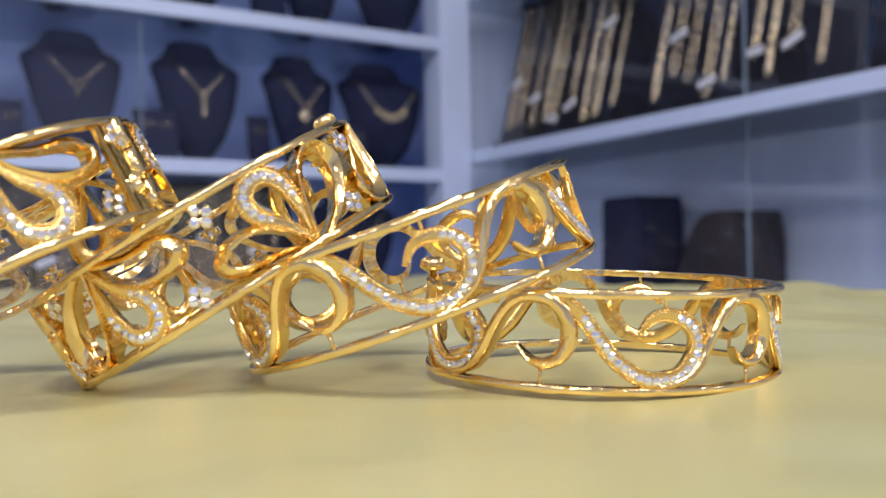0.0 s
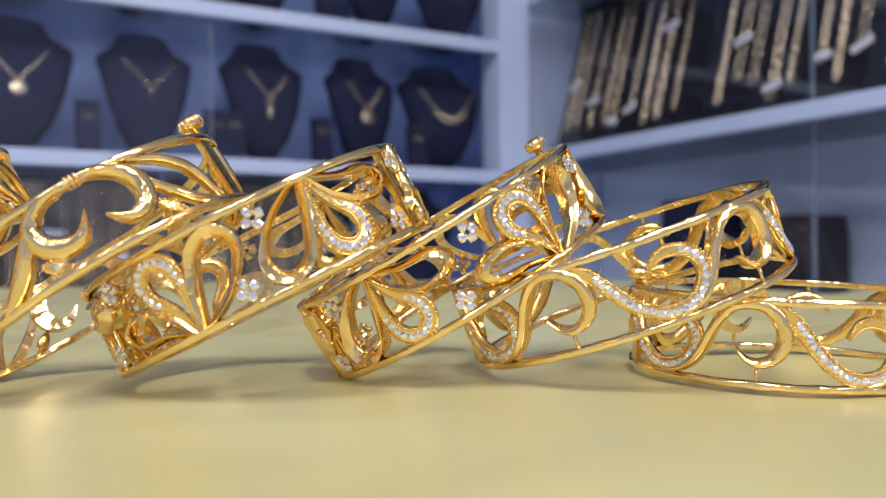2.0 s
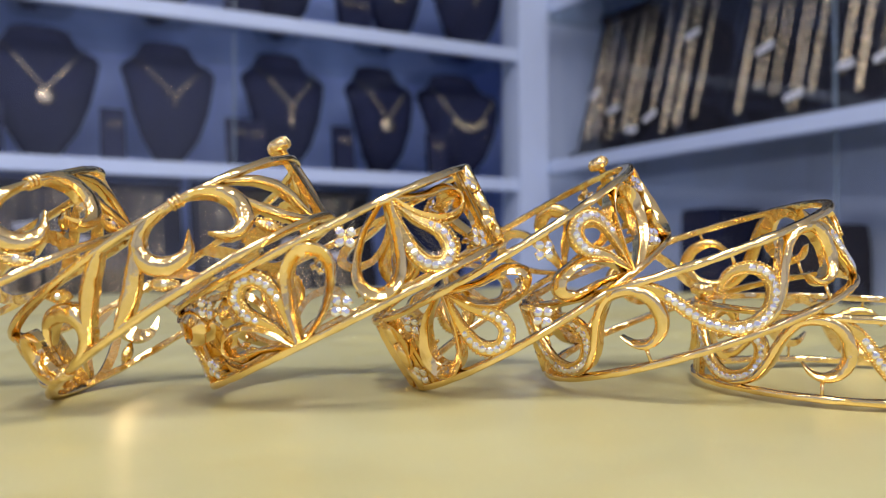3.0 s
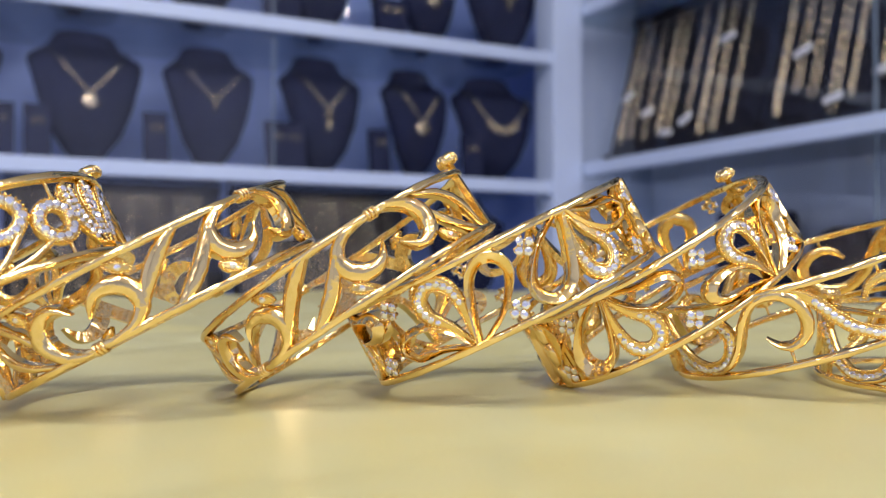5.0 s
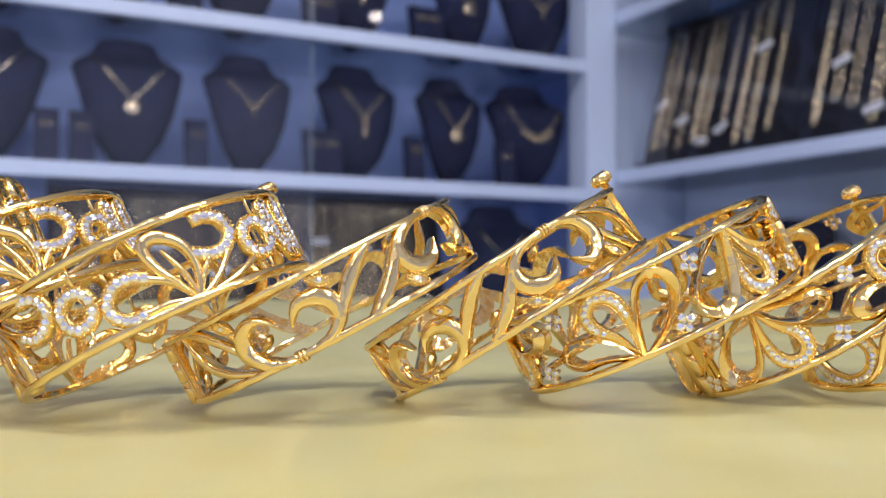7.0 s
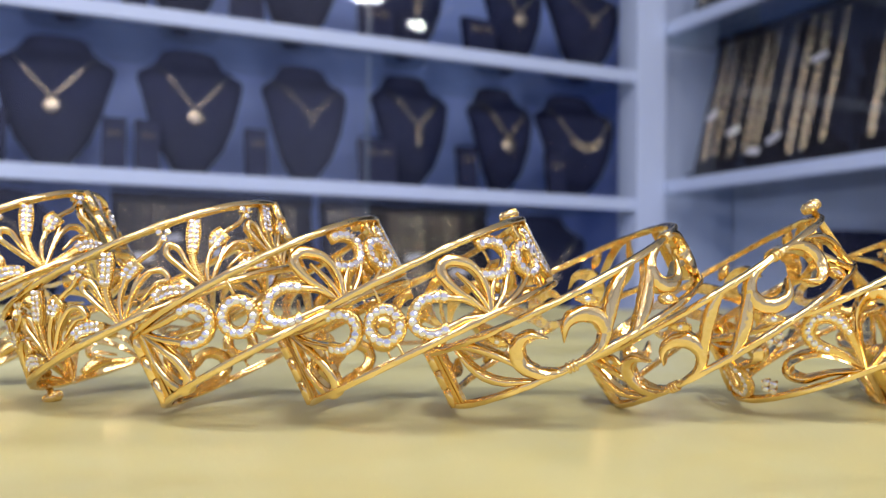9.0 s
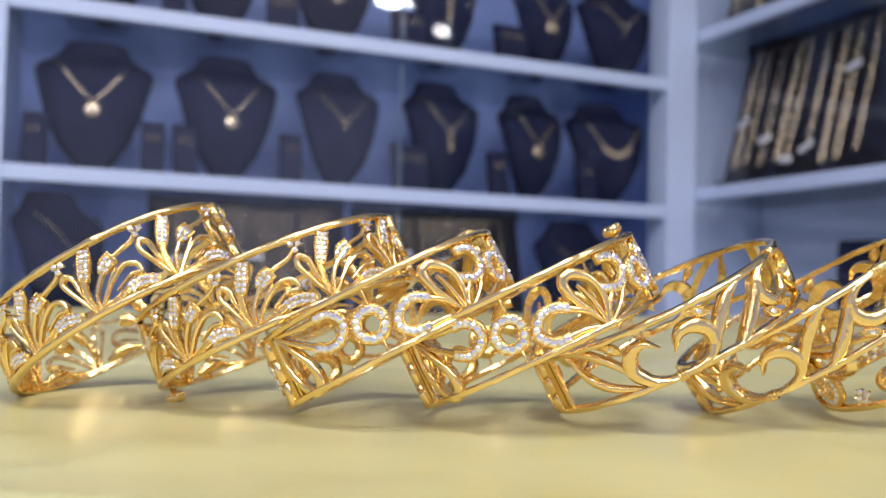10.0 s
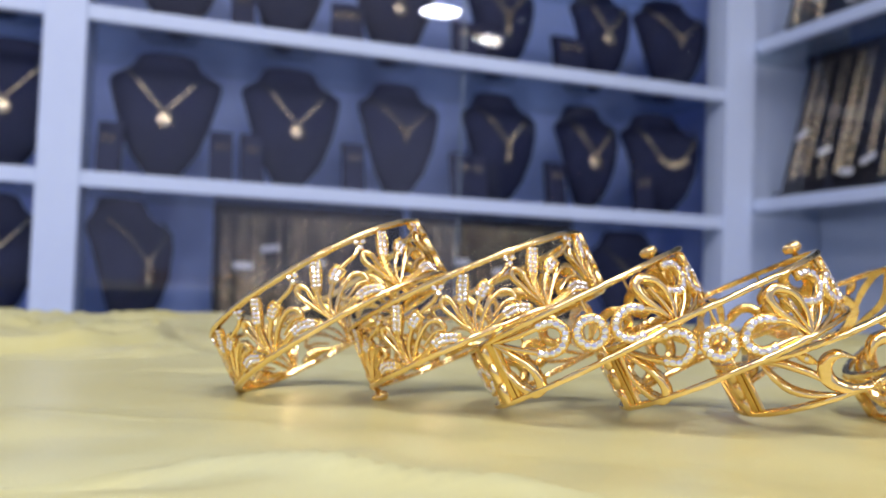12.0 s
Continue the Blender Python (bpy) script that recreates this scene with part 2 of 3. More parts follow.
def rim(band, root, name, v, flip):
    """A hammered rail round the band, with long facets on its outer side."""
    h = Heap()
    loops, n = [], 220
    for i in range(n):
        s = band.round * i / n
        p, nn, t = band.frame_at(s)
        wob = 0.09 * noise.noise(Vector((s * 0.23, v, 3.1))) + 0.04 * noise.noise(Vector((s * 0.7, v, 7.7)))
        shape = [(-0.9, -0.70), (0.55, -0.72), (0.86, -0.62), (1.0, -0.40), (1.05, 0.0), (0.96, 0.34), (0.66, 0.66), (0.40, 0.74), (-0.9, 0.70), (-1.05, 0.5), (-1.05, -0.5)]
        hit = [1 + wob + 0.075 * noise.noise(Vector((s * 0.42, 4.0 * v, j * 0.75))) for j in range(len(shape))]
        ring = [(p + nn * (x * 1.0 * g) + Vector((0, 0, v + flip * y * 0.98 * (g + 0.8 * wob)))) * MM for (x, y), g in zip(shape, hit)]
        loops.append(ring if flip > 0 else ring[::-1])
    h.rings(loops, closed=True)
    return part(name, h.mesh(name, GOLD_RIM, crisp=32), root)


def collar(band, root, s, v):
    """A small three-ring collar round the rail."""
    h = Heap()
    for k in (-0.75, 0, 0.75):
        p, n, t = band.frame_at(s + k)
        c = band.at(s + k, v)
        loop = [c + (n * math.cos(w) * 1.2 + Vector((0, 0, 1)) * math.sin(w) * 0.95) * MM for w in [math.tau * j / 14 for j in range(14)]]
        h.tube(loop, 0.33 * MM, 6, closed=True)
    return part("collar", h.mesh("collar", GOLD), root)


def slab(band, heap, s0, s1, v0, v1, out0, out1, n=5):
    """A curved plate on the band."""
    loops = []
    for i in range(n + 1):
        s = s0 + (s1 - s0) * i / n
        loops.append([band.at(s, v0, out0), band.at(s, v0 + 0.25, out1), band.at(s, v1 - 0.25, out1), band.at(s, v1, out0)])
    heap.rings(loops)


def hinge(band, root, s):
    ob = part("hinge", None, root, "gold knuckle hinge with plates")
    h = Heap()
    top = band.h / 2 - 0.3
    for k in (-1, 1):
        slab(band, h, s + k * 0.9, s + k * 3.4, -top, top, -0.7, 0.55)
        slab(band, h, s + k * 3.6, s + k * 4.6, -top, top, -0.6, 0.3, 2)
    ob.data = h.mesh("hinge", GOLD_CAST, smooth=False)
    p, n, t = band.frame_at(s)
    for k in range(3):
        g = Heap()
        lo, hi = -top + k * 2 * top / 3 + 0.08, -top + (k + 1) * 2 * top / 3 - 0.08
        g.lathe([(0.9 * MM, 0), (1.25 * MM, 0.12 * MM), (1.25 * MM, (hi - lo - 0.12) * MM), (0.9 * MM, (hi - lo) * MM)], band.at(s, lo, 0.35), (0, 0, 1), 14)
        part("knuckle", g.mesh("knuckle", GOLD), ob)
    return ob


def clasp(band, root, s, up, knob_shift=0.0):
    """Two plates that meet, with a screw whose ribbed head stands past the rail."""
    ob = part("clasp", None, root, "gold clasp with a screw pin")
    h = Heap()
    top = band.h / 2 - 0.3
    slab(band, h, s - 1.7, s - 0.08, -top, top, -0.7, 0.5)
    slab(band, h, s + 0.08, s + 1.7, -top, top, -0.7, 0.5)
    ob.data = h.mesh("clasp", GOLD_CAST, smooth=False)
    if not up:
        return ob
    g = Heap()
    base = band.at(s + knob_shift, up * (band.h / 2 + 0.2), 0)
    axis = Vector((0, 0, up))
    g.lathe([(0.8 * MM, -1.2 * MM), (0.8 * MM, 0.8 * MM), (1.5 * MM, 0.95 * MM), (2.15 * MM, 1.5 * MM), (2.25 * MM, 2.2 * MM), (2.05 * MM, 2.9 * MM), (1.4 * MM, 3.4 * MM), (0.5 * MM, 3.6 * MM)], base, axis, 20)
    for k in range(14):
        w = math.tau * k / 14
        way = Vector((math.cos(w), math.sin(w), 0))
        g.tube([base + way * r * MM + axis * z * MM for r, z in ((1.9, 1.2), (2.25, 1.9), (2.1, 2.8), (1.2, 3.5))], 0.16 * MM, 5)
    part("screw_knob", g.mesh("screw_knob", GOLD), ob, "ribbed gold screw knob")
    return ob


def swirl_design(band, root, off):
    """S-scrolls: plain hooks that end in a crescent, and scrolls set with stones."""
    step, e = band.round / 5, band.h / 2
    for k in range(5):
        o = off + k * step
        plain(band, root, "hook_scroll", [(o + s, v) for s, v in ((-35.5, -7.0), (-31.2, -5.6), (-28.3, -2.5), (-25.6, 2.6), (-22.6, 6.2), (-18.9, 7.1), (-15.9, 6.2), (-13.9, 3.6), (-13.5, 0.2), (-14.8, -2.4), (-17.4, -3.7), (-20, -3.1), (-21.8, -1.0))],
              [0.8, 1.4, 1.8, 1.8, 1.9, 2.2, 2.5, 2.6, 2.5, 2.2, 1.7, 1.1, 0.3], 2.4)
        pave(band, root, "stone_scroll", [(o + s, v) for s, v in ((-17.2, 7.4), (-13.8, 6.0), (-11.2, 3.7), (-8.2, -0.4), (-5.6, -3.3), (-2.1, -5.5), (1.0, -6.0), (4.7, -5.0), (7.0, -2.2), (7.3, 0.9), (5.3, 3.5), (2.0, 4.5), (-0.6, 3.8), (-2.6, 1.4))],
             [1.5, 2.1, 2.3, 2.4, 2.4, 2.5, 2.7, 2.7, 2.7, 2.5, 2.3, 2.0, 1.4, 0.5], (0.14, 0.86), 1.6, 1.42)
        stub(band, root, o + 1.8, 5.2, e)
        stub(band, root, o - 18.0, -4.2, -e)


def petal_design(band, root, off):
    """Flowers of two open petals and one set with stones, rooted in turn on the lower and the upper rail."""
    step = band.round / 3
    for k in range(3):
        o = off + k * step
        for f in (1, -1):
            place = lambda pts: [(o + f * s, f * v) for s, v in pts]
            plain(band, root, "petal", place(((-12.2, -7.5), (-10.7, -1.1), (-8.6, 4.2), (-5.4, 6.3), (-2.6, 5.4), (-1.5, 2.7), (-2.8, -0.5), (-6.1, -4.4), (-10.8, -7.6))), [0.9, 1.3, 1.6, 2.1, 2.2, 1.9, 1.4, 1.1, 0.9], 2.6, dome=0.0)
            pave(band, root, "stone_petal", place(((-13, -7.2), (-15.6, -2.6), (-19.0, 0.8), (-19.4, 4.2), (-16.8, 6.3), (-13.7, 5.2), (-12.3, 2.2), (-12.1, -2.3), (-12.5, -6.9))), [0.8, 1.5, 2.6, 2.9, 2.9, 2.8, 2.4, 1.5, 0.8], (0.22, 0.80), 1.6, 1.42, fill=0.60)
            plain(band, root, "petal", place(((-13, -7.2), (-16.2, -3.2), (-20.7, -0.6), (-25.7, -0.9), (-27.6, -3.4), (-25.0, -5.6), (-19.4, -6.0), (-13.8, -7.4))), [0.9, 1.1, 1.4, 1.8, 2.1, 1.7, 1.1, 0.9], 2.6, dome=0.0)
            cluster(band, root, o + f * 2.8, f * 5.0)
            cluster(band, root, o + f * (step / 2 - 3.2), -f * 5.1)


def vine_design(band, root, off):
    """Crescents and slim leaves that curl off the rails, with single stones in pointed settings."""
    step, e = band.round / 2, band.h / 2
    for k in range(2):
        o = off + k * step
        for f in (1, -1):
            place = lambda pts: [(o + f * s, f * v) for s, v in pts]
            plain(band, root, "crescent", place(((15.8, 6.5), (10.5, 5.6), (7.7, 3.0), (8.2, -0.4), (11.2, -2.2), (14.2, -1.6), (16.2, 1.4))), [0.9, 1.8, 2.7, 3.3, 3.0, 2.0, 0.3], 2.3)
            plain(band, root, "crescent", place(((16.8, 6.7), (20.5, 6.3), (24.0, 4.6), (26.0, 1.4), (24.9, -1.8), (21.7, -2.8), (18.6, -0.6))), [0.9, 1.7, 2.5, 3.2, 2.9, 1.8, 0.3], 2.3)
            plain(band, root, "leaf_stem", place(((7.4, 3.2), (4.2, -0.9), (0.6, -4.2), (-3.5, -6.8))), [1.8, 2.7, 2.5, 0.8], 2.0)
            plain(band, root, "leaf_stem", place(((25.6, 5.9), (32, 3.6), (36, 0.2), (38.5, -5.6))), [0.8, 1.7, 1.7, 0.8], 1.5)
            plain(band, root, "leaf_stem", place(((26.2, 2.4), (30.0, -1.8), (35.2, -5.4), (40.5, -6.4))), [1.0, 1.7, 1.6, 0.7], 1.5)
            pave(band, root, "stone_leaf", place(((6.4, -2.9), (8.1, -4.0), (10.4, -5.4))), [0.5, 2.2, 0.5], (0.36, 0.64), 1.35, 1.3)
            pave(band, root, "stone_leaf", place(((26.5, -2.6), (28.2, -4.2), (30.0, -5.9))), [0.5, 2.0, 0.5], (0.36, 0.64), 1.25, 1.2)
            collar(band, root, o + f * 16.9, f * (e - 0.5))


def circle_design(band, root, off):
    """Rings and open rings of stones between looped flowers that root on the rails; beside the hinge a flower hangs from the upper rail."""
    step, e = band.round / 5, band.h / 2
    open_ring = ((13.2, -0.9), (10.4, 0.4), (7.6, 0.2), (5.6, -1.6), (5.3, -3.5), (6.4, -5.3), (8.6, -6.3), (11.0, -6.2))
    loop = ((19.6, -7.4), (21.2, -2), (20.2, 2.6), (16.6, 5.3), (14.3, 4.2), (14.8, 0.6), (17, -3.3), (19.2, -7.4))
    for k in range(5):
        o = off + k * step
        place = lambda pts: [(o + s, v) for s, v in pts]
        back = lambda pts: [(o - s, -v - 0.6) for s, v in pts]
        ring = [(o + 3.1 * math.cos(w), -0.6 + 3.1 * math.sin(w)) for w in np.linspace(0, math.tau, 13)]
        pave(band, root, "stone_ring", ring, 2.3, (0, 1), 1.75, 1.45, fill=0.80)
        pave(band, root, "open_stone_ring", back(open_ring), 2.3, (0, 1), 1.75, 1.45, fill=0.80)
        stub(band, root, o + 0.8, -4.0, -e)
        stub(band, root, o + 1.2, 3.0, e)
        if k not in (1, 4):
            pave(band, root, "open_stone_ring", place(open_ring), 2.3, (0, 1), 1.75, 1.45, fill=0.80)
        if k != 4:
            plain(band, root, "stem", place(((13.0, -0.9), (16.5, -3.2), (19.4, -7.4))), [1.4, 1.2, 0.9], 1.3)
            plain(band, root, "stem", place(((10.8, -6.2), (14.8, -6.3), (18.9, -7.5))), [1.4, 1.2, 0.9], 1.3)
            plain(band, root, "loop_petal", place(loop), [0.9, 1.4, 1.8, 2.3, 2.1, 1.7, 1.2, 0.9], 1.6)
            plain(band, root, "stem", place(((19.7, -7.4), (18.7, -2.0), (16.9, 2.6))), [0.9, 1.0, 0.6], 1.2)
        if k == 1:
            for shift, lift in ((-3.4, 0.0), (0.6, 0.5), (4.4, -0.2)):
                pave(band, root, "stone_petal", place(((shift * 0.3 + 9.5, -5.6), (shift * 1.0 + 8.6, -0.6), (shift * 1.3 + 9.0, 4.2 + lift), (shift * 1.4 + 10.0, 6.0 + lift))), [1.2, 2.8, 3.2, 1.6], (0.1, 0.95), 1.3, 1.2, rows=2)
        if k == 0:
            plain(band, root, "stem", back(((13.0, -0.9), (17.5, -3.4), (23.2, -7.0))), [1.4, 1.2, 0.9], 1.3)
            plain(band, root, "stem", back(((10.8, -6.2), (16.0, -6.4), (22.9, -7.2))), [1.4, 1.2, 0.9], 1.3)
            plain(band, root, "loop_petal", back(((23.6, -7.0), (19.2, -2.2), (16.4, 2.4), (16.6, 6.4), (19.4, 6.9), (22.4, 3.6), (24.2, -1.0), (23.9, -7.0))), [0.9, 1.4, 1.9, 2.3, 2.3, 1.8, 1.2, 0.9], 1.6)
        elif k != 4:
            plain(band, root, "stem", place(((-9.6, -0.4), (-12.4, -3.4), (-14.8, -7.4))), [1.2, 1.0, 0.8], 1.2)
            plain(band, root, "stem", place(((-6.2, -0.6), (-10.0, -4.6), (-14.3, -7.5))), [1.2, 1.0, 0.8], 1.2)
            plain(band, root, "stem", place(((-1.6, -3.6), (-7.0, -6.0), (-13.8, -7.6))), [1.1, 1.0, 0.8], 1.2)


def meadow_design(band, root, off):
    """Sprays of thin stems with stone-set buds, rooted on the lower rail."""
    step, e = band.round / 10, band.h / 2
    for k in range(10):
        o = off + k * step
        place = lambda pts: [(o + s, v) for s, v in pts]
        pave(band, root, "stone_bud", place(((2.7, 7.0), (1.4, 4.2), (-0.4, 0.2))), [2.2, 2.9, 2.0], (0.0, 1.0), 1.2, 1.12, rows=2)
        pave(band, root, "beaded_stem", place(((-0.4, 0.4), (-0.9, -3.2), (-0.3, -7.5))), [1.3, 1.2, 0.9], (0, 0), label="beaded gold stem")
        plain(band, root, "loop_leaf", place(((-0.5, -7.4), (-3.6, -1.4), (-5.0, 1.8), (-4.1, 3.6), (-2.5, 2.2), (-1.9, -1.6), (-0.4, -7.4))), [0.7, 1.0, 1.2, 1.4, 1.2, 0.9, 0.7], 1.3)
        pave(band, root, "stone_bud", place(((3.8, 0.0), (5.7, 1.7), (7.7, 2.6))), [1.2, 3.4, 3.0], (0.1, 1.0), 1.25, 1.12, rows=2)
        plain(band, root, "stem", place(((4.2, 0.4), (1.4, -3.2), (0.2, -7.5))), [1.1, 0.95, 0.7], 1.2)
        plain(band, root, "loop_leaf", place(((0.6, -7.5), (4.4, -3.0), (8.6, -0.3), (11.4, -1.0), (11.8, -3.2), (9.4, -3.0), (5.4, -5.0))), [0.7, 1.0, 1.1, 1.2, 1.1, 0.9, 0.5], 1.3)
        plain(band, root, "stem", place(((0.4, -7.5), (3.2, -4.4), (5.6, -1.4), (7.0, 0.2))), [0.7, 0.9, 0.9, 0.6], 1.2)
        pave(band, root, "stone_bud", place(((7.4, -6.0), (10.8, -5.4), (15.0, -6.8))), [1.3, 3.0, 1.5], (0.05, 0.97), 1.2, 1.12, rows=2)
        pave(band, root, "beaded_stem", place(((0.9, -7.6), (4.4, -7.0), (7.8, -6.0))), [0.9, 1.2, 1.3], (0, 0), label="beaded gold stem")
        plain(band, root, "tendril", place(((14.0, 5.6), (12.0, 4.0), (9.2, 3.2), (7.4, 2.6))), 0.95, 1.2)
        cluster(band, root, o + 14.3, 6.0, 3, 1.45, "bud of three small white stones")


def bangle(design, m, a, b, h, off, hinge_s, knob_up, label):
    root = thing("bangle", label, "bangle", m, "row of gold bangles")
    band = Band(a, b, h)
    rim(band, root, "upper_rail", h / 2 - 0.55, 1)
    rim(band, root, "lower_rail", -h / 2 + 0.55, -1)
    design(band, root, off)
    hinge(band, root, hinge_s)
    clasp(band, root, hinge_s + band.round / 2, knob_up)
    return root


BANGLES = [
    (meadow_design, pose(-0.16405, 0.25438, 0.02322, 1.8, -31.5, -39.6), 33.0, 25.7, 17.2, -8.0, 47.0, 0, "gold bangle with sprays of stone-set buds, leaning on its twin"),
    (meadow_design, pose(-0.12876, 0.23440, 0.02380, -4.0, -25.5, -29.1), 33.0, 25.7, 17.2, 1.2, 46.0, -1, "gold bangle with sprays of stone-set buds, resting on a ringed bangle"),
    (circle_design, pose(-0.10661, 0.21321, 0.02103, -2.1, -28.5, -26.8), 29.0, 25.7, 16.3, -0.3, -28.0, 1, "gold bangle with rings of white stones and looped petals, leaning"),
    (circle_design, pose(-0.07825, 0.19864, 0.02165, 2.6, -27.0, -37.2), 29.0, 25.7, 16.3, -0.4, -31.0, 1, "gold bangle with rings of white stones, leaning on a vine bangle"),
    (vine_design, pose(-0.04601, 0.19182, 0.02147, -0.2, -27.7, -16.6), 31.1, 25.6, 13.9, 8.6, -40.0, 0, "gold bangle with plain crescents and slim leaves, leaning"),
    (vine_design, pose(-0.00792, 0.18497, 0.02180, 5.4, -32.8, -40.8), 31.1, 25.6, 13.9, 1.0, -44.5, 1, "gold bangle with plain crescents and slim leaves, steeply leaning"),
    (petal_design, pose(0.02128, 0.17334, 0.02214, 1.3, -26.3, -29.4), 31.0, 25.2, 16.9, 3.7, 38.0, 0, "gold bangle with open petals and stone-set petals, leaning"),
    (petal_design, pose(0.05964, 0.16830, 0.02201, 1.3, -31.2, -22.1), 31.0, 25.2, 16.9, 28.2, -36.0, 1, "gold bangle with open petals, resting on a swirl bangle"),
    (swirl_design, pose(0.08804, 0.15001, 0.01884, 6.3, -18.6, -40.1), 32.1, 25.8, 16.5, 7.0, -46.0, 0, "gold bangle with stone-set S-scrolls, leaning on a flat one"),
    (swirl_design, pose(0.12196, 0.13595, 0.00717, 3.0, 1.7, -23.8), 32.1, 25.8, 16.5, 0.0, 44.0, 1, "gold bangle with stone-set S-scrolls, lying flat on the cloth"),
]
for row in BANGLES:
    bangle(*row)

# ---- table ----
X0, X1, Y0, Y1 = -1.1, 0.42, -0.45, 0.72


def cloth():
    """The cloth on the counter: soft folds and creases, its far edges hanging down."""
    def height(x, y):
        q = Vector((x, y, 0))
        fold = noise.noise(Vector((x * 13 + 2.0, y * 24, 0.3))) * 0.0034 + noise.noise(q * 34 + Vector((4, 1, 2))) * 0.0016
        fold += noise.noise(Vector((x * 45 + y * 25, y * 75 - x * 20, 1.7))) * 0.0003
        crease = max(0, 1 - 10 * abs(noise.noise(Vector((x * 6 - y * 3, y * 7 + x * 2, 5.5))))) * 0.0036 + max(0, 1 - 11 * abs(noise.noise(Vector((x * 13 + y * 9, y * 15 - x * 7, 9.1))))) * 0.0016
        away = min(1, max(0, abs((y - 0.165) + 0.42 * (x - 0.03)) / 0.09 - 0.35))
        dip = 0.0019 * math.exp(-((x - 0.108) ** 2 + (y - 0.113) ** 2) / 0.032 ** 2)
        crease *= 0.15 + 2.3 * min(1, max(0, (-0.125 - x) / 0.08))
        return -0.0012 - dip - fold * (0.12 + 1.2 * away) + crease * away * 0.8
    xs = np.concatenate([np.linspace(X0, -0.42, 40), np.linspace(-0.415, 0.36, 260), np.linspace(0.365, X1, 14)])
    ys = np.concatenate([np.linspace(Y0, 0.0, 30), np.linspace(0.004, 0.42, 170), np.linspace(0.425, Y1, 50)])
    verts, faces = [], []
    nx, ny = len(xs) + 2, len(ys) + 2
    for j in range(ny):
        for i in range(nx):
            x, y = xs[min(i, nx - 3)], ys[min(j, ny - 3)]
            z = height(x, y)
            dx, dy = max(0, i - (nx - 3)), max(0, j - (ny - 3))
            if dx or dy:
                x, y, z = x + (0.006 if dx else 0), y + (0.006 if dy else 0), z - (0.004 if max(dx, dy) == 1 else 0.16)
            verts.append((x, y, z))
    for j in range(ny - 1):
        for i in range(nx - 1):
            a = j * nx + i
            faces.append((a, a + 1, a + nx + 1, a + nx))
    root = thing("tablecloth", "pale yellow satin cloth, lightly creased, spread over the counter", "tablecloth")
    part("cloth", mesh_of("cloth", verts, faces, CLOTH), root)


cloth()
counter = thing("counter", "white shop counter under the yellow cloth", "counter")
part("counter_top", Heap().box(X0, X1, Y0, Y1, -0.045, -0.018, 0.002).mesh("counter_top", WHITE, False), counter)
part("counter_body", Heap().box(X0 + 0.03, X1 - 0.03, Y0 + 0.03, Y1 - 0.03, -0.9, -0.045).mesh("counter_body", WHITE, False), counter)

# ---- room ----


def setting(name, heap, mat, label, category):
    return tagged(new(name, heap.mesh(name, mat, False)), label, category, kind="structure")


# unseen walls close the room; their lavender tints reflections in gold and glass
RX0, RX1, RY0, RY1 = -2.6, 3.2, -3.6, 1.74
setting("floor", Heap().box(RX0, RX1, RY0, RY1, -0.95, -0.9), FLOOR, "grey polished tile floor of the shop", "floor")
setting("ceiling", Heap().box(RX0, RX1, RY0, RY1, CEILING + 0.03, CEILING + 0.08), PLASTER, "white painted flat shop ceiling with downlights", "ceiling")
setting("wall_north", Heap().box(RX0, RX1, RY1, RY1 + 0.1, -0.9, CEILING + 0.03), WALL, "pale lavender painted wall behind the cabinets", "wall")
setting("wall_south", Heap().box(RX0, RX1, RY0 - 0.1, RY0, -0.9, CEILING + 0.03), WALL, "unseen lavender wall of the shop, tinting gold and glass reflections", "wall")
setting("wall_west", Heap().box(RX0 - 0.1, RX0, RY0 - 0.1, RY1 + 0.1, -0.9, CEILING + 0.03), WALL, "unseen lavender side wall of the shop, tinting reflections", "wall")
setting("wall_east", Heap().box(RX1, RX1 + 0.1, RY0 - 0.1, RY1 + 0.1, -0.9, CEILING + 0.03), WALL, "unseen lavender side wall of the shop, tinting reflections", "wall")


def downlight(x, y, wide):
    root = thing("downlight", "round white ceiling downlight, switched on, one of two mirrored and six added", "ceiling light", pose(x, y, CEILING), "ceiling downlights")
    r = wide / 2
    part("trim_ring", Heap().lathe([(r, 0.03), (r + 0.03, 0.03), (r + 0.03, 0.008), (r + 0.025, 0.0), (r + 0.005, 0.0), (r, 0.006)], (0, 0, 0), sides=40, caps=False).mesh("trim_ring", WHITE), root)
    lamp = bpy.data.lights.new("lamp", "AREA")
    lamp.shape, lamp.size, lamp.energy, lamp.color = "DISK", wide, LAMP_POWER, (0.935, 0.91, 1.0)
    ob = new("lamp", lamp)
    ob.parent = root
    ob.location = (0, 0, 0.012)


for x, y, wide in LAMPS:
    downlight(x, y, wide)

# ---- cabinets ----
FRONT, REAR, CORNER, SIDE = 1.393, 1.70, 0.866, 0.9335
LEFT_SHELVES = (-0.08, 0.1702, 0.4216, 0.674)
RIGHT_SHELVES = (-0.10, 0.208, 0.5232, 0.84)
THICK = 0.024


